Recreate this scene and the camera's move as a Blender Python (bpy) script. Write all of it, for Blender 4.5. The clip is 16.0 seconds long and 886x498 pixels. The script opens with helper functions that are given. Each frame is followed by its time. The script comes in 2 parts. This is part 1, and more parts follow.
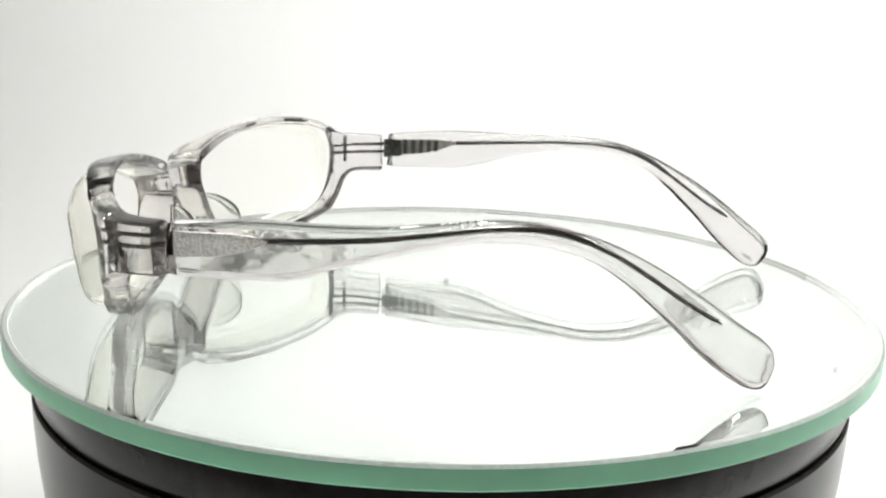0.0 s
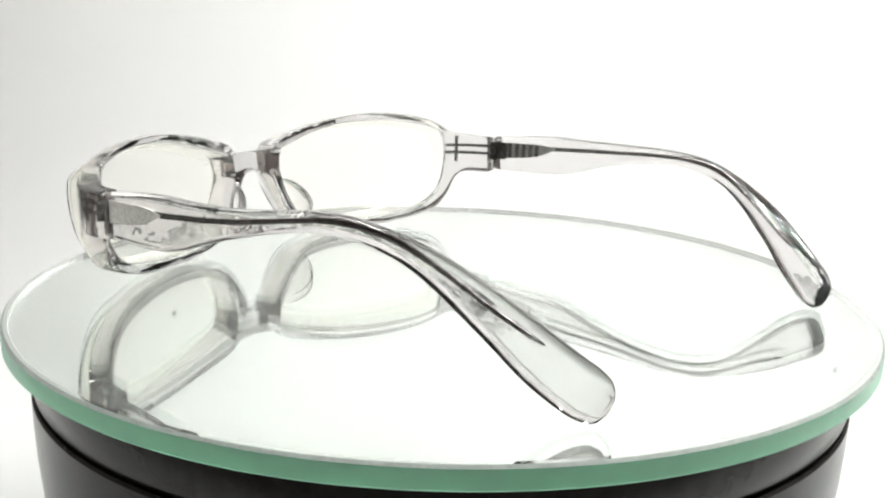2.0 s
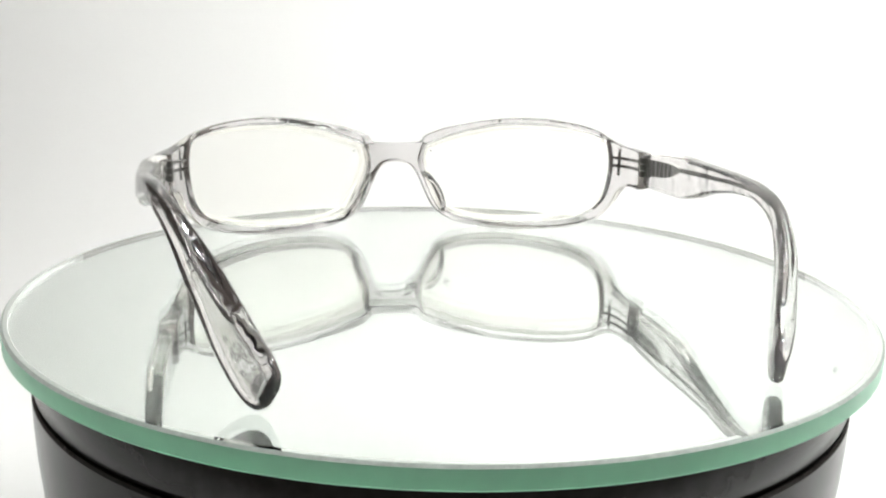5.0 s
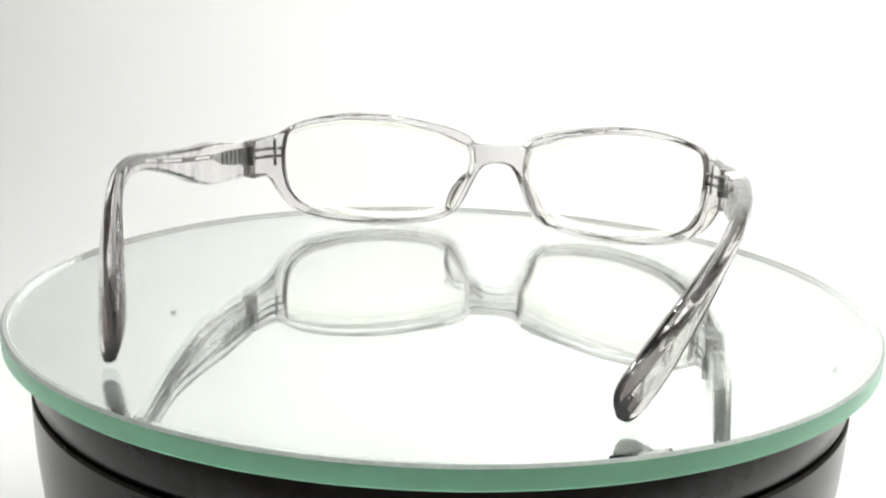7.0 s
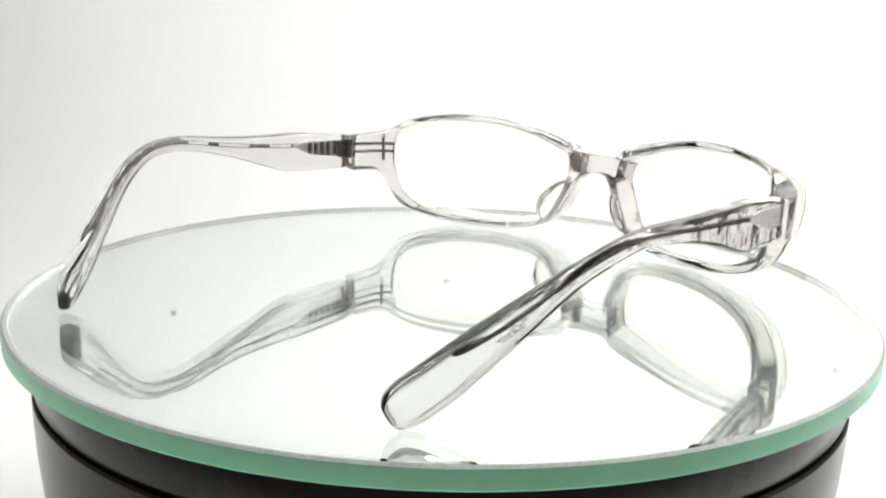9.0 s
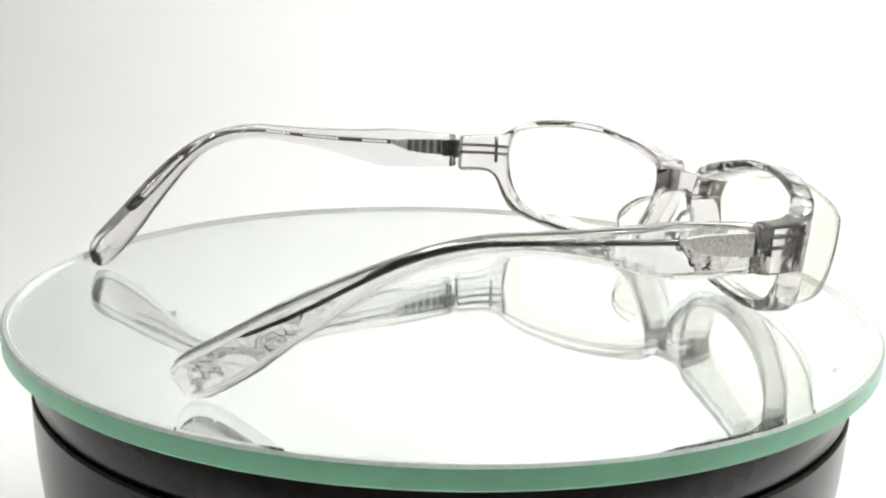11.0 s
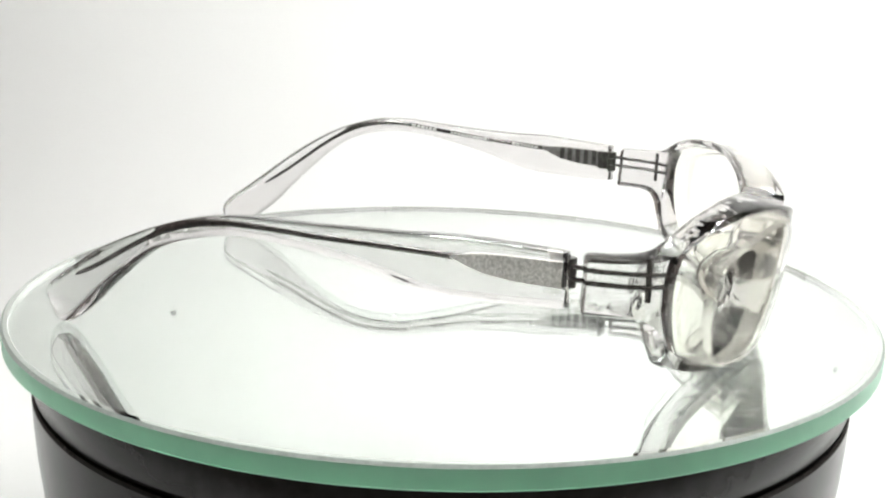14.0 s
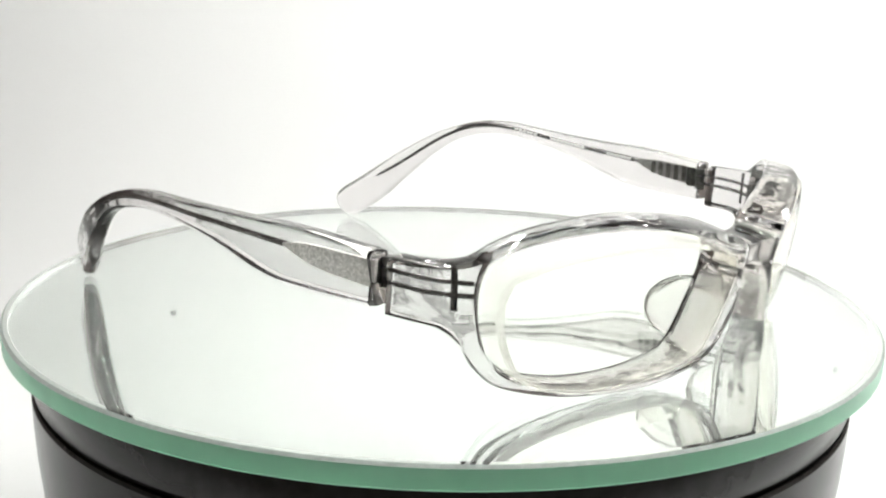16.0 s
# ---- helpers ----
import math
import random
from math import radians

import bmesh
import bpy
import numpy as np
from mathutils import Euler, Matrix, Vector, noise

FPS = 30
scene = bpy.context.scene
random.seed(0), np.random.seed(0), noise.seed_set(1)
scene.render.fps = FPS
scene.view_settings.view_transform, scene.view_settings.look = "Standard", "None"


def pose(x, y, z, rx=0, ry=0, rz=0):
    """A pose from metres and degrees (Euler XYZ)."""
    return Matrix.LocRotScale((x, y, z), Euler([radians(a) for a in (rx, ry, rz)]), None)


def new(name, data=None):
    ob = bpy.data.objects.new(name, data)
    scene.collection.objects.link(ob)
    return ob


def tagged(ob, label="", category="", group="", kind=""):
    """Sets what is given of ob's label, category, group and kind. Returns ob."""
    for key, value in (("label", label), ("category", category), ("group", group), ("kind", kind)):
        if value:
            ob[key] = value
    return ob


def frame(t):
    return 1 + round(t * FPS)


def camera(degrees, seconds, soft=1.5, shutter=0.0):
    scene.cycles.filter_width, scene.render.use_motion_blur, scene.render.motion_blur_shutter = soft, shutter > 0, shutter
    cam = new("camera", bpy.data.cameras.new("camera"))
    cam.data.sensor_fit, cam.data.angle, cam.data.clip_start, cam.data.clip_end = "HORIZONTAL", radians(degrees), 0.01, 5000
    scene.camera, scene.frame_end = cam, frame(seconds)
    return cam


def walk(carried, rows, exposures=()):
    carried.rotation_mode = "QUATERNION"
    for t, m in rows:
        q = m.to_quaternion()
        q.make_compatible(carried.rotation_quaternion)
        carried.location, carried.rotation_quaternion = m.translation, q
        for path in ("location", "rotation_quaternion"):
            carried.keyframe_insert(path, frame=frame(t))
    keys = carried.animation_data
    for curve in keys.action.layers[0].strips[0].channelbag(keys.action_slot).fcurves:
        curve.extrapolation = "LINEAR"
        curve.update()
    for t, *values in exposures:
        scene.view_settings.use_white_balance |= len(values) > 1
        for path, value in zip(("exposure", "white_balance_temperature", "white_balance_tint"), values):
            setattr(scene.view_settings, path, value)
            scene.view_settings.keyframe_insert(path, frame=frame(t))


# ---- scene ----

from mathutils.geometry import delaunay_2d_cdt

# ---------------------------------------------------------------- camera
cam = camera(44.15, 16.0, soft=2.2)
CAM = (Matrix.Translation((0.0, -0.26929, 0.07606))
       @ Euler((radians(90 - 13.713), 0.0, radians(0.091))).to_matrix().to_4x4()
       @ pose(0, 0, 0, 0, 0, 1.58))
walk(cam, [(0.0, CAM), (16.0, CAM)])

# ---------------------------------------------------------------- light
world = bpy.data.worlds.new("studio_room")
scene.world = world
world.use_nodes = True
world.node_tree.nodes["Background"].inputs[0].default_value = (0.9, 0.95, 1.0, 1)
world.node_tree.nodes["Background"].inputs[1].default_value = 0.03

BEAD_GLOW = 335.0  # the LED beads on the two bars light the tent


# ---------------------------------------------------------------- materials
def material(name):
    m = bpy.data.materials.new(name)
    m.use_nodes = True
    return m, m.node_tree.nodes, m.node_tree.links, m.node_tree.nodes["Principled BSDF"]


def fine_relief(m, nodes, links, bsdf, scale, strength, distance=0.0002, detail=4.0):
    co = nodes.new("ShaderNodeTexCoord")
    n = nodes.new("ShaderNodeTexNoise")
    n.inputs["Scale"].default_value, n.inputs["Detail"].default_value = scale, detail
    links.new(co.outputs["Object"], n.inputs["Vector"])
    b = nodes.new("ShaderNodeBump")
    b.inputs["Strength"].default_value, b.inputs["Distance"].default_value = strength, distance
    links.new(n.outputs["Fac"], b.inputs["Height"])
    links.new(b.outputs["Normal"], bsdf.inputs["Normal"])
    return n


def mottled(nodes, links, bsdf, noise_node, dark, light, lo=0.35, hi=0.65):
    r = nodes.new("ShaderNodeValToRGB")
    r.color_ramp.elements[0].position, r.color_ramp.elements[1].position = lo, hi
    r.color_ramp.elements[0].color, r.color_ramp.elements[1].color = (*dark, 1), (*light, 1)
    links.new(noise_node.outputs["Fac"], r.inputs["Fac"])
    links.new(r.outputs["Color"], bsdf.inputs["Base Color"])


def make_clear(name, colour, ior, rough, relief):
    m, nodes, links, b = material(name)
    b.inputs["Base Color"].default_value = (*colour, 1)
    b.inputs["Transmission Weight"].default_value = 1.0
    b.inputs["IOR"].default_value = ior
    b.inputs["Roughness"].default_value = rough
    if relief:
        fine_relief(m, nodes, links, b, 150.0, relief, 0.0004, 2.0)
    return m


ACETATE = make_clear("smoky_clear_acetate", (0.835, 0.818, 0.822), 1.49, 0.008, 0.75)
LENS = make_clear("clear_lens_plastic", (0.997, 0.994, 0.970), 1.04, 0.0, 0.0)
# lens edge and side carry a diffuse cream share that imitates their pale glow
LENS_GLOW_EDGE = make_clear("cream_glow_lens_edge", (0.97, 0.955, 0.87), 1.12, 0.25, 0.0)
LENS_GLOW_EDGE.node_tree.nodes["Principled BSDF"].inputs["Transmission Weight"].default_value = 0.8
LENS_GLOW_WALL = make_clear("cream_glow_lens_side", (0.985, 0.975, 0.91), 1.04, 0.12, 0.0)
LENS_GLOW_WALL.node_tree.nodes["Principled BSDF"].inputs["Transmission Weight"].default_value = 0.88
PAD_CLEAR = make_clear("clear_pad_plastic", (0.93, 0.925, 0.91), 1.32, 0.01, 0.03)
PLATE_GLASS = make_clear("hazed_float_glass", (0.996, 1.0, 0.997), 1.52, 0.0, 0.0)
# a pale diffuse share in the glass imitates veiling glare over the reflections
nodes, links = PLATE_GLASS.node_tree.nodes, PLATE_GLASS.node_tree.links
co, veil = nodes.new("ShaderNodeTexCoord"), nodes.new("ShaderNodeTexNoise")
veil.inputs["Scale"].default_value, veil.inputs["Detail"].default_value = 45.0, 6.0
links.new(co.outputs["Object"], veil.inputs["Vector"])
haze_ramp = nodes.new("ShaderNodeMapRange")
haze_ramp.inputs["To Min"].default_value, haze_ramp.inputs["To Max"].default_value = 0.016, 0.034
links.new(veil.outputs["Fac"], haze_ramp.inputs["Value"])
haze = nodes.new("ShaderNodeBsdfDiffuse")
haze.inputs["Color"].default_value = (0.80, 0.81, 0.79, 1)
mix = nodes.new("ShaderNodeMixShader")
links.new(haze_ramp.outputs["Result"], mix.inputs[0])
links.new(nodes["Principled BSDF"].outputs[0], mix.inputs[1])
links.new(haze.outputs[0], mix.inputs[2])
links.new(mix.outputs[0], nodes["Material Output"].inputs["Surface"])

m, nodes, links, b = material("mirror_silver")
MIRROR = m
b.inputs["Base Color"].default_value = (0.855, 0.915, 0.875, 1)
b.inputs["Metallic"].default_value, b.inputs["Roughness"].default_value = 1.0, 0.02

m, nodes, links, b = material("green_glass_edge")
EDGE = m
n = fine_relief(m, nodes, links, b, 160.0, 0.12)
mottled(nodes, links, b, n, (0.47, 0.82, 0.63), (0.51, 0.87, 0.67))
b.inputs["Roughness"].default_value, b.inputs["IOR"].default_value = 0.25, 1.5
through_light = nodes.new("ShaderNodeBsdfTranslucent")
through_light.inputs["Color"].default_value = (0.54, 0.86, 0.70, 1)
mix = nodes.new("ShaderNodeMixShader")
mix.inputs[0].default_value = 0.13
links.new(b.outputs[0], mix.inputs[1])
links.new(through_light.outputs[0], mix.inputs[2])
links.new(mix.outputs[0], nodes["Material Output"].inputs["Surface"])

# near-white lining, added in place of light passing through the clear far edge
m, nodes, links, b = material("pale_rim_lining")
RIM_LINING = m
n = fine_relief(m, nodes, links, b, 900.0, 0.1)
mottled(nodes, links, b, n, (0.80, 0.83, 0.81), (0.88, 0.90, 0.88))
b.inputs["Roughness"].default_value = 0.6

m, nodes, links, b = material("ground_glass_bevel")
BEVEL = m
n = fine_relief(m, nodes, links, b, 900.0, 0.2)
mottled(nodes, links, b, n, (0.40, 0.46, 0.42), (0.50, 0.56, 0.52))
b.inputs["Roughness"].default_value = 0.45

m, nodes, links, b = material("black_lacquer")
LACQUER = m
n = fine_relief(m, nodes, links, b, 240.0, 0.05)
mottled(nodes, links, b, n, (0.026, 0.025, 0.025), (0.036, 0.035, 0.035))
b.inputs["Roughness"].default_value = 0.22

m, nodes, links, b = material("groove_black")
GROOVE = m
n = fine_relief(m, nodes, links, b, 300.0, 0.1)
mottled(nodes, links, b, n, (0.003, 0.003, 0.003), (0.006, 0.006, 0.006))
b.inputs["Roughness"].default_value = 0.7

m, nodes, links, b = material("core_steel")
STEEL = m
n = fine_relief(m, nodes, links, b, 900.0, 0.25, 0.0001)
mottled(nodes, links, b, n, (0.25, 0.245, 0.235), (0.42, 0.41, 0.40))
b.inputs["Metallic"].default_value, b.inputs["Roughness"].default_value = 1.0, 0.16

m, nodes, links, b = material("rough_plate_steel")
ROUGH_STEEL = m
n = fine_relief(m, nodes, links, b, 1800.0, 0.9, 0.0003)
mottled(nodes, links, b, n, (0.50, 0.49, 0.455), (0.90, 0.89, 0.85))
b.inputs["Metallic"].default_value, b.inputs["Roughness"].default_value = 0.3, 0.4

m, nodes, links, b = material("smooth_plate_steel")
PLATE_STEEL = m
n = fine_relief(m, nodes, links, b, 900.0, 0.2, 0.0001)
mottled(nodes, links, b, n, (0.34, 0.335, 0.32), (0.46, 0.455, 0.44))
b.inputs["Metallic"].default_value, b.inputs["Roughness"].default_value = 0.7, 0.42

m, nodes, links, b = material("dark_steel")
DARK_STEEL = m
n = fine_relief(m, nodes, links, b, 900.0, 0.2, 0.0001)
mottled(nodes, links, b, n, (0.12, 0.118, 0.112), (0.22, 0.215, 0.205))
b.inputs["Metallic"].default_value, b.inputs["Roughness"].default_value = 1.0, 0.35

m, nodes, links, b = material("white_print")
PRINT = m
b.inputs["Base Color"].default_value = (0.82, 0.82, 0.80, 1)
b.inputs["Roughness"].default_value = 0.6

m, nodes, links, b = material("white_backdrop_paper")
PAPER = m
n = fine_relief(m, nodes, links, b, 700.0, 0.05, 0.0002)
mottled(nodes, links, b, n, (0.815, 0.815, 0.805), (0.825, 0.825, 0.815))
b.inputs["Roughness"].default_value = 0.9

# brownish dark for the unseen surfaces that darken refractions in the acetate
m, nodes, links, b = material("dark_surround")
SURROUND = m
n = fine_relief(m, nodes, links, b, 60.0, 0.3, 0.002)
mottled(nodes, links, b, n, (0.095, 0.080, 0.074), (0.15, 0.128, 0.118))
b.inputs["Roughness"].default_value = 0.95

m, nodes, links, b = material("grey_fleck")
FLECK = m
n = fine_relief(m, nodes, links, b, 500.0, 0.1)
mottled(nodes, links, b, n, (0.30, 0.30, 0.29), (0.45, 0.45, 0.44))
b.inputs["Roughness"].default_value = 0.8

m, nodes, links, b = material("led_glow")
LED = m
b.inputs["Base Color"].default_value = (1, 1, 1, 1)
b.inputs["Emission Color"].default_value = (0.976, 0.986, 0.962, 1)
b.inputs["Emission Strength"].default_value = BEAD_GLOW

MM = 0.001


# ---------------------------------------------------------------- mesh helpers
def part(name, bm, mat, parent=None, label="", smooth=True, sharp=None):
    """Link a bmesh as one mesh object, under a thing or a part where one is given."""
    me = bpy.data.meshes.new(name)
    bmesh.ops.recalc_face_normals(bm, faces=bm.faces)
    for f in bm.faces:
        f.smooth = smooth
    if sharp is not None:
        for e in bm.edges:
            if len(e.link_faces) == 2 and e.calc_face_angle() > radians(sharp):
                e.smooth = False
    bm.to_mesh(me)
    bm.free()
    for mt in (mat if isinstance(mat, (list, tuple)) else [mat]):
        me.materials.append(mt)
    ob = new(name, me)
    if parent is not None:
        ob.parent = parent
    if label:
        tagged(ob, label)
    return ob


def thing(name, label, category, group="", kind=""):
    return tagged(new(name), label, category, group, kind)


def skin(bm, rings, closed=False, caps=True, mats=None):
    """Faces between rings of equal length; caps close both ends."""
    loops = [[bm.verts.new(p) for p in r] for r in rings]
    n = len(loops[0])
    pairs = list(zip(loops, loops[1:])) + ([(loops[-1], loops[0])] if closed else [])
    for j, (a, b2) in enumerate(pairs):
        for i in range(n):
            f = bm.faces.new((a[i], a[(i + 1) % n], b2[(i + 1) % n], b2[i]))
            f.material_index = mats[j] if mats else 0
    if caps and not closed:
        bm.faces.new(loops[0][::-1])
        bm.faces.new(loops[-1])
    return loops


def lathe(profile, steps=192, mats=None):
    """A closed ring profile of (radius, z) in mm, turned round the z axis; zero radii close it."""
    bm = bmesh.new()
    rows = []
    for r, z in profile:
        if r < 1e-6:
            rows.append([bm.verts.new((0, 0, z * MM))])
        else:
            rows.append([bm.verts.new((r * MM * math.cos(a), r * MM * math.sin(a), z * MM))
                         for a in (2 * math.pi * k / steps for k in range(steps))])
    for j, (a, b2) in enumerate(zip(rows, rows[1:])):
        for i in range(steps):
            k = (i + 1) % steps
            vs = [a[i % len(a)], a[k % len(a)], b2[k % len(b2)], b2[i % len(b2)]]
            vs = list(dict.fromkeys(vs))
            if len(vs) > 2:
                f = bm.faces.new(vs)
                if mats:
                    f.material_index = mats[j]
    return bm


def tube(path, radius, n=12):
    """A round rod along points in mm."""
    bm = bmesh.new()
    pts = [Vector(p) for p in path]
    rings = []
    for i, p in enumerate(pts):
        d = (pts[min(i + 1, len(pts) - 1)] - pts[max(i - 1, 0)]).normalized()
        u = d.cross(Vector((1, 0, 0.01))).normalized()
        v = d.cross(u)
        r = radius[i] if isinstance(radius, (list, tuple)) else radius
        rings.append([(p + (u * math.cos(a) + v * math.sin(a)) * r) * MM
                      for a in (2 * math.pi * k / n for k in range(n))])
    skin(bm, rings)
    return bm


def box(x0, x1, y0, y1, z0, z1, bevel=0.0):
    bm = bmesh.new()
    bmesh.ops.create_cube(bm, size=1.0)
    for v in bm.verts:
        v.co = Vector(((x0 + x1) / 2 + v.co.x * (x1 - x0), (y0 + y1) / 2 + v.co.y * (y1 - y0),
                       (z0 + z1) / 2 + v.co.z * (z1 - z0))) * MM
    if bevel:
        bmesh.ops.bevel(bm, geom=list(bm.edges), offset=bevel * MM, segments=2, affect="EDGES")
    return bm


def curve_points(knots, count):
    """Even steps along a closed Catmull-Rom curve through 2D knots."""
    n, fine = len(knots), []
    for i in range(n):
        p = [np.array(knots[(i + k - 1) % n], float) for k in range(4)]
        for u in np.linspace(0, 1, 16, endpoint=False):
            fine.append(0.5 * (2 * p[1] + (p[2] - p[0]) * u + (2 * p[0] - 5 * p[1] + 4 * p[2] - p[3]) * u * u
                               + (3 * p[1] - p[0] - 3 * p[2] + p[3]) * u ** 3))
    fine = np.array(fine + [fine[0]])
    run = np.concatenate([[0], np.cumsum(np.hypot(*np.diff(fine, axis=0).T))])
    at = np.linspace(0, run[-1], count, endpoint=False)
    return np.stack([np.interp(at, run, fine[:, 0]), np.interp(at, run, fine[:, 1])], 1)


def area_of(loop):
    x, y = loop[:, 0], loop[:, 1]
    return 0.5 * np.sum(x * np.roll(y, -1) - np.roll(x, -1) * y)


def inset(loop, d):
    """The loop moved inwards by d (outwards where d is below zero)."""
    t = np.roll(loop, -1, 0) - np.roll(loop, 1, 0)
    t /= np.linalg.norm(t, axis=1)[:, None]
    n = np.stack([-t[:, 1], t[:, 0]], 1) * (1 if area_of(loop) > 0 else -1)
    return loop + n * d


def inside(p, loop):
    x, y = loop[:, 0], loop[:, 1]
    x2, y2 = np.roll(x, -1), np.roll(y, -1)
    c = (y > p[1]) != (y2 > p[1])
    with np.errstate(divide="ignore", invalid="ignore"):
        xi = x + (p[1] - y) * (x2 - x) / (y2 - y)
    return bool(np.sum(c & (p[0] < xi)) % 2)


def cap(bm, loops, vert_loops, place, step):
    """Fill the area inside the first loop and outside the rest with an even net."""
    pts, edges, known = [], [], []
    for lp, vl in zip(loops, vert_loops):
        s = len(pts)
        pts += [Vector(p) for p in lp]
        known += vl
        edges += [(s + i, s + (i + 1) % len(lp)) for i in range(len(lp))]
    ring = loops[0]
    for gx in np.arange(ring[:, 0].min(), ring[:, 0].max(), step):
        for gy in np.arange(ring[:, 1].min(), ring[:, 1].max(), step):
            g = np.array((gx, gy))
            if inside(g, ring) and not any(inside(g, h) for h in loops[1:]) \
                    and min(np.min(np.hypot(*(lp - g).T)) for lp in loops) > step * 0.6:
                pts.append(Vector(g))
    vs, _, faces, ov, _, _ = delaunay_2d_cdt(pts, edges, [], 0, 1e-6)
    out = []
    for i, v in enumerate(vs):
        k = [o for o in ov[i] if o < len(known)]
        out.append(known[k[0]] if k else bm.verts.new(place(v.x, v.y)))
    for f in faces:
        c = sum((np.array(vs[i]) for i in f), np.zeros(2)) / len(f)
        if inside(c, loops[0]) and not any(inside(c, h) for h in loops[1:]):
            bm.faces.new([out[i] for i in f])


# ---------------------------------------------------------------- studio
FLOOR = -104.0
TENT = -130.0


def build_studio():
    # a paper sweep: floor, curve and back in one sheet
    bm = bmesh.new()
    prof = [(TENT - 40, FLOOR)]
    prof += [(360 + 240 * math.sin(a), FLOOR + 240 * (1 - math.cos(a))) for a in np.linspace(0, math.pi / 2, 16)]
    prof += [(600.0, 760.0)]
    up = [[bm.verts.new((x * MM, y * MM, z * MM)) for x in np.linspace(-520, 520, 8)] for y, z in prof]
    for a, b2 in zip(up, up[1:]):
        for i in range(7):
            bm.faces.new((a[i], a[i + 1], b2[i + 1], b2[i]))
    sweep = part("backdrop", bm, PAPER)
    sweep.modifiers.new("thickness", "SOLIDIFY").thickness = -0.002
    tagged(sweep, "seamless white paper sweep curving up behind", "backdrop", kind="structure")
    # unseen dark sides and top, added to give the clear plastic dark edges
    for name, x0, x1 in (("wall_left", -532, -522), ("wall_right", 522, 532)):
        w = part(name, box(x0, x1, TENT, 604, FLOOR - 10, 760), SURROUND, smooth=False)
        tagged(w, "unseen dark wall added beside the paper sweep", "wall", kind="structure")
    tagged(part("ceiling", box(-532, 532, TENT, 610, 762, 772), SURROUND, smooth=False),
           "unseen dark cover added over the top of the light tent", "ceiling", kind="structure")
    # unseen dark sheets, added as the dark room on the camera's side
    tagged(part("floor", box(-900, 900, -900, TENT - 42, FLOOR - 30, FLOOR - 4), SURROUND, smooth=False),
           "unseen dark floor added before the light tent", "floor", kind="structure")
    for name, b6 in (("wall_front", (-900, 900, -920, -902, -134, 900)), ("wall_west", (-920, -902, -900, TENT, -134, 900)),
                     ("wall_east", (902, 920, -900, TENT, -134, 900)), ("wall_upper", (-900, 900, TENT + 2, TENT + 12, 774, 900)),
                     ("wall_end_west", (-900, -533, TENT, TENT + 10, -134, 772)), ("wall_end_east", (533, 900, TENT, TENT + 10, -134, 772)),
                     ("ceiling_room", (-900, 900, -900, TENT, 902, 912))):
        tagged(part(name, box(*b6), SURROUND, smooth=False), "unseen dark sheet added to close the camera side", "wall", kind="structure")


def build_flecks():
    """Small grey marks on the paper."""
    for x, z, r in ((-224, 196, 2.4), (2, 162, 2.5), (330, 229, 2.2), (-249, 173, 1.5)):
        bm = bmesh.new()
        ring = [Vector(((x + r * (1 + 0.25 * math.sin(3 * a + x)) * math.cos(a)) * MM, 0, (z + r * (1 + 0.2 * math.cos(2 * a)) * math.sin(a)) * MM))
                for a in np.linspace(0, 2 * math.pi, 14, endpoint=False)]
        skin(bm, [[p + Vector((0, 0.5992, 0)) for p in ring], [p + Vector((0, 0.5996, 0)) for p in ring]])
        tagged(part("fleck", bm, FLECK), "small grey mark on the white paper", "mark", "paper marks")


def build_led_strip(x, y0, y1, z):
    strip = thing("led_strip", "slim white bar with a row of small LEDs", "light", "tent lights")
    part("housing", box(x - 9, x + 9, y0 - 10, y1 + 10, z + 2, z + 10, 1.5), PAPER, strip, "white bar", smooth=False)
    for y in np.linspace(y0 + 10, y1 - 10, 5):
        bm = bmesh.new()
        bmesh.ops.create_uvsphere(bm, u_segments=12, v_segments=8, radius=12.0 * MM,
                                  matrix=Matrix.Translation((x * MM, y * MM, (z - 4) * MM)))
        part("lamp_bead", bm, LED, strip, "glowing LED bead")


# ---------------------------------------------------------------- turntable
def build_turntable():
    table = thing("turntable", "glossy black round turntable base with a groove", "turntable")
    part("upper_ring", lathe([(0, -5.6), (98.4, -5.6), (99.4, -6.2), (99.6, -7.0), (99.6, -15.6), (99.1, -16.2), (96, -16.2), (0, -16.2)]),
         LACQUER, table, "glossy black ring", sharp=40)
    part("groove", lathe([(0, -16.25), (98.6, -16.25), (98.6, -17.15), (0, -17.15)]), GROOVE, table, "matt black groove", sharp=40)
    part("body", lathe([(0, -17.2), (99.5, -17.2), (100.0, -17.8), (99.9, -24), (99.5, -32), (98.6, -41), (96.6, -54), (93.5, -75), (91, -100), (90, -103), (0, -103)]),
         LACQUER, table, "glossy black drum", sharp=40)
    return table


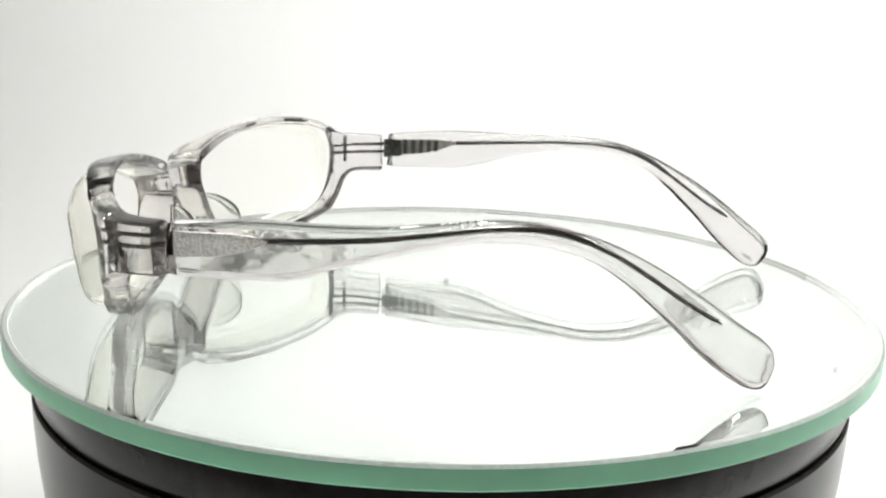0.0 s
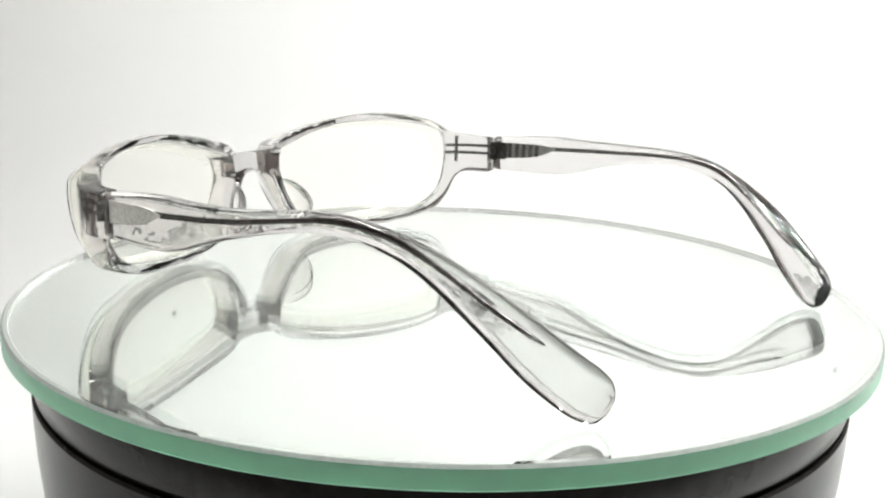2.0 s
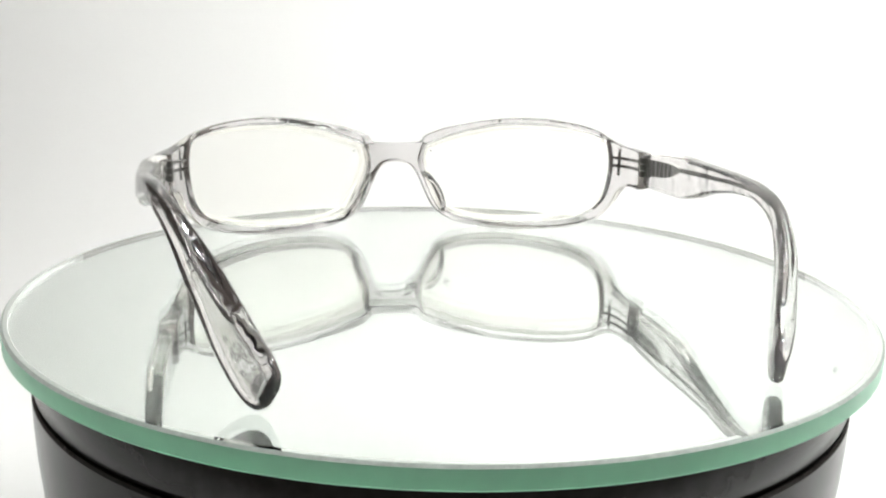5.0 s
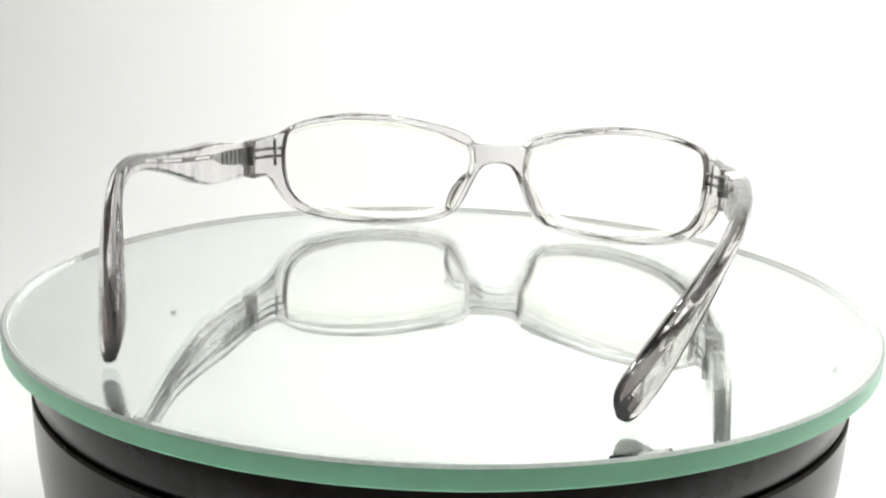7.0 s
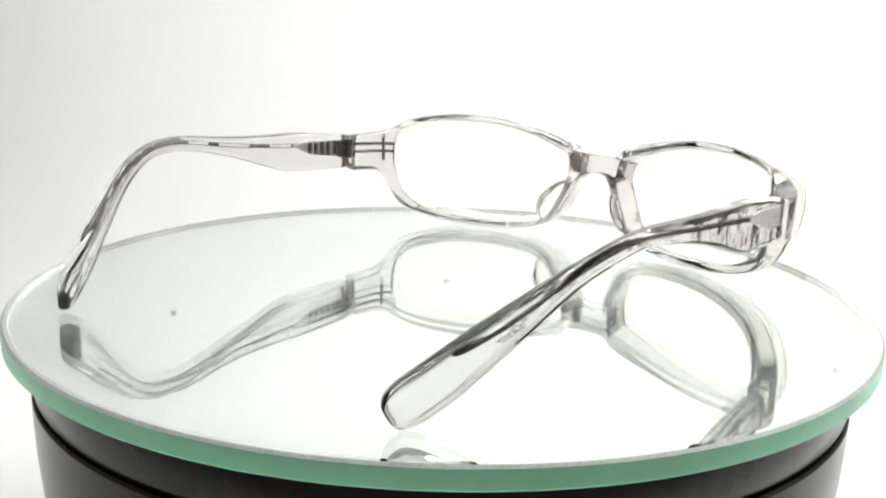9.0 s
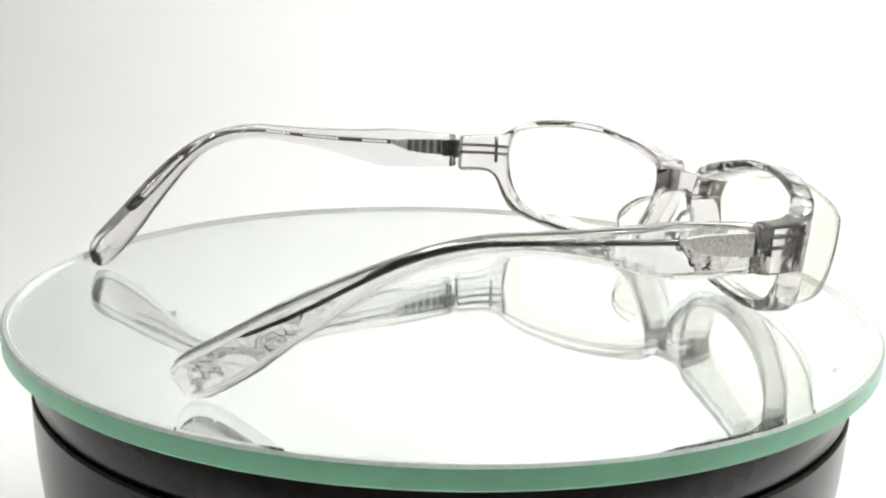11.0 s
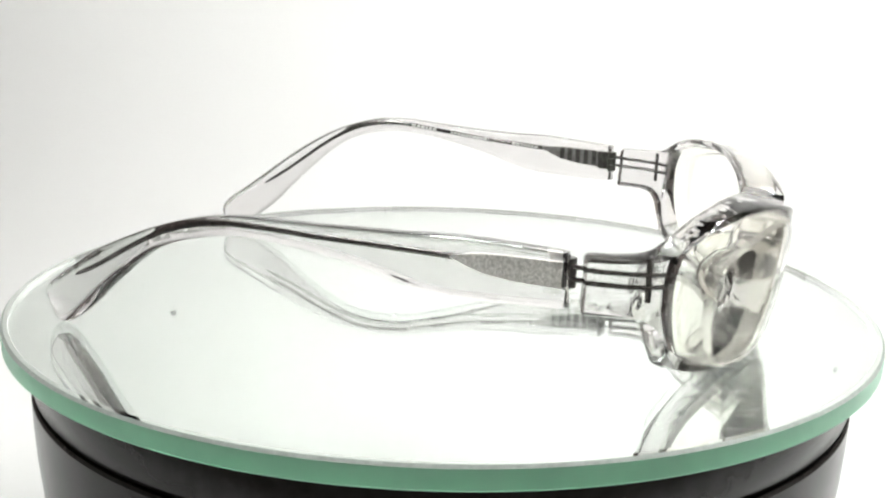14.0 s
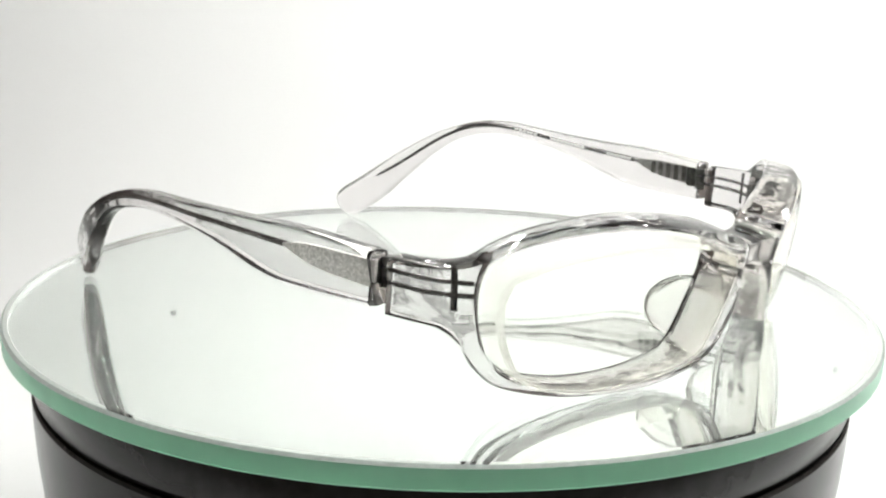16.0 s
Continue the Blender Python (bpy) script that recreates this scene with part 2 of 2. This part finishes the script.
def build_mirror_disc():
    disc = thing("mirror_disc", "round mirror plate with a polished green glass edge", "mirror")
    plate = part("glass_plate", lathe([(0, 0), (103.9, 0), (103.9, -4.6), (0, -4.6)]), PLATE_GLASS, disc, "clear float glass", sharp=25)
    # opaque band with an added pale lining that keeps the far edge bright
    band = part("edge_band", lathe([(103.95, -4.9), (103.95, -0.02), (105.0, -0.02), (105.6, -0.6), (105.6, -4.4), (105.1, -4.9), (103.95, -4.9)],
                            mats=[2, 3, 1, 0, 0, 0]), [EDGE, BEVEL, RIM_LINING, MIRROR], disc, "polished green glass edge", sharp=25)
    plate.visible_shadow = band.visible_shadow = False
    part("silvering", lathe([(0, -4.64), (103.9, -4.64), (103.9, -4.96), (0, -4.96)]), MIRROR, disc, "silver mirror backing", sharp=30)
    part("felt_pad", lathe([(0, -4.99), (96, -4.99), (96, -5.58), (0, -5.58)]), GROOVE, disc, "black felt pad", sharp=30)
    return disc


# ---------------------------------------------------------------- eyeglasses, in mm: x to the wearer's right, y ahead, z up
BRIDGE_Y, CURVE, TILT = 21.5, 109.0, radians(8)
BEND, BEND_R, BEND_END = 60.0, 13.8, radians(85.5)


def front_path(s):
    """Back face of the front at half height: place and heading after s mm from the middle."""
    a, g = abs(s), (1 if s >= 0 else -1)
    th0 = math.atan(BEND / CURVE)
    if a <= BEND:
        x, y, th = a, BRIDGE_Y - a * a / (2 * CURVE), math.atan(a / CURVE)
    else:
        d = a - BEND
        th = min(BEND_END, th0 + d / BEND_R)
        e = max(0.0, d - BEND_R * (BEND_END - th0))
        x = BEND + BEND_R * (math.sin(th) - math.sin(th0)) + e * math.cos(th)
        y = BRIDGE_Y - BEND * BEND / (2 * CURVE) - BEND_R * (math.cos(th0) - math.cos(th)) - e * math.sin(th)
    return g * x, y, g * th


def front_place(s, z, depth):
    x, y, th = front_path(s)
    k = max(0.0, min(1.0, (70 - abs(s)) / 10))
    y += math.tan(TILT) * (z - 24) * (0.25 + 0.75 * k)
    thin = min(1.0, max(0.0, (9.5 - abs(s)) / 7.0))
    thin = thin * thin * (3 - 2 * thin)  # the bridge is thinner than the rims
    depth = depth * (1 - 0.36 * thin) + 0.9 * thin
    return Vector((x + math.sin(th) * depth, y + math.cos(th) * depth, z - depth * math.sin(TILT) * k)) * MM


def deepen(s, depth):
    """The front is twice as deep at the nose as at the temples."""
    return depth * (1 + 1.15 * max(0.0, 1 - abs(s) / 58))


OUTER_TOP = [(5, 27.1), (7.5, 27.5), (9.0, 29.3), (11, 30.3), (15, 31.7), (20, 32.9), (27, 34.3), (34, 35.3), (41, 35.7), (48, 35.4),
             (55, 34.4), (60, 32.9), (63, 31.2), (65.3, 29.7), (68, 28.9), (73, 28.6), (77.2, 28.6)]
OUTER_LOW = [(78.4, 28.0), (78.4, 23), (78.4, 17.8), (77.2, 17.2), (73, 17.0), (69, 16.4), (66.5, 14.4), (64.8, 11.4), (62.5, 8.2),
             (58.5, 4.9), (52, 2.65), (45, 1.35), (36, 0.8), (29, 0.9), (22, 1.75), (16, 3.5), (12, 6.2), (9.8, 9.5), (7.8, 14),
             (6, 18), (4.2, 20.3), (2, 21.0)]
HOLE = [(9.7, 26.5), (11.2, 27.2), (15, 28.7), (20, 30.5), (24, 31.5), (32, 33.2), (43, 33.8), (50, 33.4), (57, 32.2), (60.8, 30.9), (62.3, 29.8),
        (63.1, 28), (63.6, 24), (63.2, 19), (62.0, 14), (60.2, 10.6), (57.3, 7.7), (52, 5.3), (43, 3.4), (33, 2.8),
        (23, 3.5), (17, 4.9), (14.6, 6.8), (12.8, 10), (10.8, 14), (9.3, 17.5), (8.4, 21), (8.8, 24.6)]


def build_front(glasses):
    right = [(0, 27.0)] + OUTER_TOP + OUTER_LOW + [(0, 21.2)]
    left = [(-x, z) for x, z in reversed(right[1:-1])]
    outer = curve_points(right + left, 420)
    holes = [curve_points([(g * x, z) for x, z in HOLE], 150) for g in (1, -1)]
    outside = [(0.50, 0.0), (0.18, 0.12), (0.02, 0.5), (0.0, 1.1), (0.08, 2.3), (0.28, 3.6), (0.52, 4.6), (0.85, 5.3)]
    within = [(0.42, 0.0), (0.14, 0.10), (0.02, 0.5), (0.0, 1.3), (0.0, 2.6), (0.03, 3.8), (0.16, 4.8), (0.48, 5.3)]
    bm = bmesh.new()
    sides = []
    for loop, way, section in [(outer, 1, outside)] + [(h, -1, within) for h in holes]:
        rings = [[front_place(p[0], p[1], deepen(p[0], dep)) for p in inset(loop, way * d)] for d, dep in section]
        vl = skin(bm, rings, caps=False)
        sides.append((inset(loop, way * section[0][0]), vl[0], inset(loop, way * section[-1][0]), vl[-1]))
    cap(bm, [s[0] for s in sides], [s[1] for s in sides], lambda x, z: front_place(x, z, 0.0), 1.6)
    cap(bm, [s[2] for s in sides], [s[3] for s in sides], lambda x, z: front_place(x, z, deepen(x, 5.3)), 1.6)
    return crisp(part("front_frame", bm, ACETATE, glasses, "smoky clear acetate frame front", sharp=50))


def build_lens(glasses, g):
    loop = curve_points([(g * x, z) for x, z in HOLE], 150)
    k = 1.03 if g > 0 else 0.84
    outer = [(0.08, 2.4), (0.12, 5.6), (0.45, 8.6), (0.95, 10.3), (1.7, 11.3), (2.9, 11.8)]
    inner = [(0.30, 2.4), (0.42, 5.6), (0.85, 8.4), (1.4, 9.8), (2.1, 10.65), (3.1, 11.0)]
    bm = bmesh.new()

    def stand(x, depth):
        """The lens is flatter than the frame: it stands out most at the temple side."""
        u = min(1.0, max(0.0, (abs(x) - 10) / 46))
        return depth * k * (0.88 + 0.12 * u)

    rings = [[front_place(p[0], p[1], stand(p[0], dep)) for p in inset(loop, d)] for d, dep in inner[::-1] + outer]
    vl = skin(bm, rings, caps=False, mats=[0] * 7 + [2, 2, 1, 0])
    mid = loop.mean(0)

    def bulge(x, z, base):
        return base + 0.9 * max(0.0, 1 - ((x - mid[0]) / 24) ** 2) * max(0.0, 1 - ((z - mid[1]) / 12) ** 2)

    cap(bm, [inset(loop, 2.9)], [vl[-1]], lambda x, z: front_place(x, z, bulge(x, z, stand(x, 11.8))), 2.0)
    cap(bm, [inset(loop, 3.1)], [vl[0]], lambda x, z: front_place(x, z, bulge(x, z, stand(x, 11.0))), 2.0)
    return part("lens", bm, [LENS, LENS_GLOW_EDGE, LENS_GLOW_WALL], glasses, "clear raised lens with a faint cream tint", sharp=60)


def build_nose_pad(front, g):
    """A rounded fin behind the nose side of a rim."""
    bm = bmesh.new()
    rings = []
    for u in np.linspace(0, 1, 17):
        a = math.pi * u
        s, z = 8.6 + 5.6 * u ** 1.15, 18.0 - 12.4 * u
        reach = 7.0 * math.sin(a) ** 0.55 + 0.05
        ring = []
        for k in range(20):
            c = 2 * math.pi * k / 20
            back = (0.5 - 0.5 * math.cos(c)) * (reach + 1.2) - 1.2
            side = math.sin(c) * (1.25 * (0.35 + 0.65 * math.sin(a) ** 0.5))
            lean = 0.32 * max(0.0, back)
            ring.append(front_place(g * (s + side + lean), z + 0.4 * side, -back))
        rings.append(ring)
    skin(bm, rings)
    return part("nose_pad", bm, PAD_CLEAR, front, "clear moulded nose pad", sharp=60)


TEMPLE_X = ([-136, -127, -118, -105, -90, -60, -33, -14, 10], [45.4, 50.8, 55.8, 62.8, 68.6, 72.3, 72, 70.6, 69])


def smoothed(xs, ys, lo, hi, width):
    """A table of a curve through points, rounded off over the given width."""
    at = np.arange(lo - 30, hi + 30, 0.5)
    v = np.interp(at, xs, ys)
    v[at < xs[0]] = ys[0] + (at[at < xs[0]] - xs[0]) * (ys[1] - ys[0]) / (xs[1] - xs[0])
    v[at > xs[-1]] = ys[-1] + (at[at > xs[-1]] - xs[-1]) * (ys[-1] - ys[-2]) / (xs[-1] - xs[-2])
    k = np.exp(-(np.arange(-60, 61) * 0.5 / width) ** 2)
    return at[60:-60], np.convolve(v, k / k.sum(), "same")[60:-60]


TEMPLE_TABLE = smoothed(*TEMPLE_X, -136, 10, 7.0)


def temple_x(y, g=1):
    """Both side pieces lean a little to the wearer's right behind the ear."""
    return float(np.interp(y, *TEMPLE_TABLE)) + (1.6 if g > 0 else -2.0) * min(1.0, max(0.0, (-y - 55) / 55))


def lift(y, g):
    """The wearer's left side piece is bent a little higher at its ear bend."""
    if g > 0:
        return 0.0
    return 4.3 * math.exp(-((y + 97) / (30 if y > -97 else 19)) ** 2)


# centre (y, z), half height, half thickness
SIDE = [(-13.3, 23.75, 5.0, 2.3), (-13.9, 23.8, 5.25, 2.5), (-20, 24.2, 5.5, 2.5), (-30, 24.9, 5.8, 2.45), (-36, 25.3, 5.7, 2.4), (-42, 26.0, 5.0, 2.3),
        (-50, 27.3, 3.8, 2.15), (-58, 28.3, 2.9, 2.0), (-67, 29.1, 2.3, 1.85), (-77, 29.4, 2.0, 1.75), (-86, 28.2, 2.0, 1.75),
        (-94.5, 25.5, 2.1, 1.8), (-101.6, 21.9, 2.7, 1.9), (-107.7, 18.1, 3.5, 2.0), (-113.2, 14.3, 4.2, 2.1),
        (-118, 10.6, 4.8, 2.15), (-122.4, 7.5, 5.0, 2.1), (-125.3, 5.6, 5.0, 1.9), (-127.3, 4.3, 4.5, 1.6), (-128.5, 3.5, 3.6, 1.2),
        (-129.2, 3.1, 2.2, 0.8), (-129.4, 3.0, 1.0, 0.4)]


def side_rows(g, per=5):
    pts = np.array(SIDE)
    u = np.arange(len(pts))
    fine = np.linspace(0, len(pts) - 1, (len(pts) - 1) * per + 1)
    rows = []
    for f in fine:
        i = min(int(f), len(pts) - 2)
        p = [pts[min(max(i + k - 1, 0), len(pts) - 1)] for k in range(4)]
        t = f - i
        rows.append(0.5 * (2 * p[1] + (p[2] - p[0]) * t + (2 * p[0] - 5 * p[1] + 4 * p[2] - p[3]) * t * t
                           + (3 * p[1] - p[0] - 3 * p[2] + p[3]) * t ** 3))
    return [(y, z + lift(y, g), h, w) for y, z, h, w in rows]


def rounded_section(w, h, r):
    """A flat-sided section with rounded corners: half width, half height, corner radius."""
    pts = []
    for cx, cy, a0 in ((w - r, h - r, 0), (r - w, h - r, 90), (r - w, r - h, 180), (w - r, r - h, 270)):
        for k in range(6):
            a = radians(a0 + 18 * k)
            pts.append((cx + r * math.cos(a), cy + r * math.sin(a)))
    return pts


def crisp(ob):
    """Shading that keeps the flat faces flat between rounded edges."""
    ob.modifiers.new("flat_faces", "WEIGHTED_NORMAL").keep_sharp = True
    return ob


def build_side(glasses, g):
    rows = side_rows(g)
    bm = bmesh.new()
    rings = []
    for i, (y, z, h, w) in enumerate(rows):
        a, b2 = rows[max(i - 1, 0)], rows[min(i + 1, len(rows) - 1)]
        d = Vector((temple_x(b2[0], g) - temple_x(a[0], g), b2[0] - a[0], b2[1] - a[1]))
        if i > len(rows) - 14:
            d = Vector((-5.0, -8.0, -5.4))
        d.normalize()
        flat = Vector((d.x, d.y, 0)).normalized()
        out = Vector((-flat.y, flat.x, 0))
        up = out.cross(d) if out.cross(d).z > 0 else d.cross(out)
        c = Vector((temple_x(y, g), y, z))
        up = up + out * (-0.22 if g < 0 else 0.10) * min(1.0, max(0.0, (-y - 75) / 30))  # a slight twist behind the ear
        ring = []
        for u2, v2 in rounded_section(w, h, min(1.15 if y > -108 else 1.9, (0.62 if y > -108 else min(0.94, 0.62 + (-108 - y) * 0.025)) * min(w, h))):
            q = c + out * u2 + up * v2
            ring.append(Vector((g * q.x, q.y, q.z)) * MM)
        rings.append(ring)
    skin(bm, rings)
    side = crisp(part("temple", bm, ACETATE, glasses, "smoky clear acetate side piece with a metal core", sharp=60))

    wire = [(-33, 27.0), (-42, 27.7), (-51, 28.3), (-60, 28.9), (-69, 29.5), (-78, 29.8), (-86, 29.0), (-91, 27.7), (-95, 26.1), (-100, 23.5),
            (-104, 21.2), (-111, 17.0), (-119, 13.0)]
    table = smoothed([p[0] for p in wire[::-1]], [p[1] for p in wire[::-1]], -119, -33, 3.0)
    fine = [(float(y), float(np.interp(y, *table))) for y in np.linspace(-32, -119, 60)]
    part("core_wire", tube([(g * temple_x(y, g), y, z + lift(y, g)) for y, z in fine],
                           [0.68 - 0.22 * i / 60 for i in range(58)] + [0.4, 0.15]), STEEL, side, "polished steel core wire")
    # flat plate with a pointed end
    bm = bmesh.new()
    outline = [(-14.2, 27.3), (-27.5, 28.0), (-30.8, 27.9), (-34.6, 27.3), (-34.6, 26.9), (-31.5, 25.5), (-28.5, 24.3), (-24, 23.3), (-14.2, 22.2)]
    skin(bm, [[Vector((g * (temple_x(y, g) + o), y, z)) * MM for y, z in outline] for o in (-0.7, 0.7)])
    bm.faces.ensure_lookup_table()
    bm.faces[len(bm.faces) - 2].material_index = 1  # the inner side is smooth
    part("hinge_plate", bm, [ROUGH_STEEL, PLATE_STEEL], side, "rough grey metal plate", smooth=False)
    for y in (-18.4, -20.9, -23.4, -25.9, -28.2):
        xx = temple_x(y, g) - 0.95
        part("ridge", box(*sorted((g * (xx - 0.25), g * (xx + 0.2))), y - 0.65, y + 0.65, 23.1 + max(0.0, -y - 22) * 0.17, 27.5, 0.1), DARK_STEEL, side, "dark ridge", smooth=False)
    xx = temple_x(-15) - 1.2
    part("hinge_block", box(*sorted((g * (xx - 1.0), g * (xx + 0.9))), -17.2, -13.8, 22.1, 27.4, 0.3), DARK_STEEL, side, "dark hinge block", smooth=False)
    if g < 0:
        for y0, y1 in ((-44, -36.5), (-63.5, -52), (-75.5, -68)):
            y = y0
            while y < y1:
                wdt = random.uniform(0.5, 1.1)
                z = float(np.interp(y, *table)) + lift(y, g)
                xi = temple_x(y, g) - 0.95
                part("print_bar", box(-xi - 0.05, -xi + 0.05, y, y + wdt, z - 0.34, z + 0.34), PRINT, side, "white print", smooth=False)
                y += wdt + 0.35
    return side


def build_hinge(front, g):
    rod = [front_path(s) for s in np.linspace(80.5, 64.0, 18)]
    for z in (25.4, 23.0):
        pts = []
        for x, y, th in rod:
            pts.append((g * (x + math.sin(th) * 1.3), y + math.cos(th) * 1.3, z - 0.12 * (y + 12) * 0.5 + 0.4))
        part("hinge_prong", tube(pts, 0.5, 10), STEEL, front, "steel hinge prong")
    x, y, th = front_path(67.1)
    cx, cy = g * (x + math.sin(th) * 1.2), y + math.cos(th) * 1.2
    part("anchor_bar", tube([(cx, cy, 19.8), (cx, cy, 24), (cx, cy, 28.0)], 0.6, 12), STEEL, front, "steel anchor bar")
    x, y, th = front_path(80.0)
    for z in (22.6, 24.6, 26.6):
        part("hinge_knuckle", tube([(g * (x + 0.6), y - 0.6, z - 0.85), (g * (x + 0.6), y - 0.6, z), (g * (x + 0.6), y - 0.6, z + 0.85)], 1.25, 16),
             DARK_STEEL, front, "dark hinge knuckle", sharp=40)


def build_eyeglasses():
    glasses = thing("eyeglasses", "smoky clear acetate eyeglasses standing open on the mirror plate", "eyeglasses")
    front = build_front(glasses)
    for g in (1, -1):
        build_lens(glasses, g)
        build_nose_pad(front, g)
        build_side(glasses, g)
        build_hinge(front, g)
    for ob in glasses.children_recursive:
        if ob.data.materials[0] in (ACETATE, LENS, PAD_CLEAR):
            ob.visible_shadow = False
    return glasses


build_studio()
build_flecks()
build_led_strip(-30, -80, 250, 390)
build_led_strip(300, -80, 250, 390)
turntable = build_turntable()
mirror_disc = build_mirror_disc()
eyeglasses = build_eyeglasses()

TURN, START = -12.617, 75.346
SEAT = Vector((-0.04874, 0.01217, 0.0))


def motions():
    times = [0.0, 1 / 30] + [0.25 * k for k in range(1, 64)] + [16.0 - 1 / 30, 16.0]
    walk(mirror_disc, [(t, pose(0, 0, 0, 0, 0, TURN * t)) for t in times])
    rows = []
    for t in times:
        seat = pose(0, 0, 0, 0, 0, TURN * t) @ SEAT
        rows.append((t, pose(seat.x, seat.y, 0.0, 0, 0, START + TURN * t)))
    walk(eyeglasses, rows)


motions()
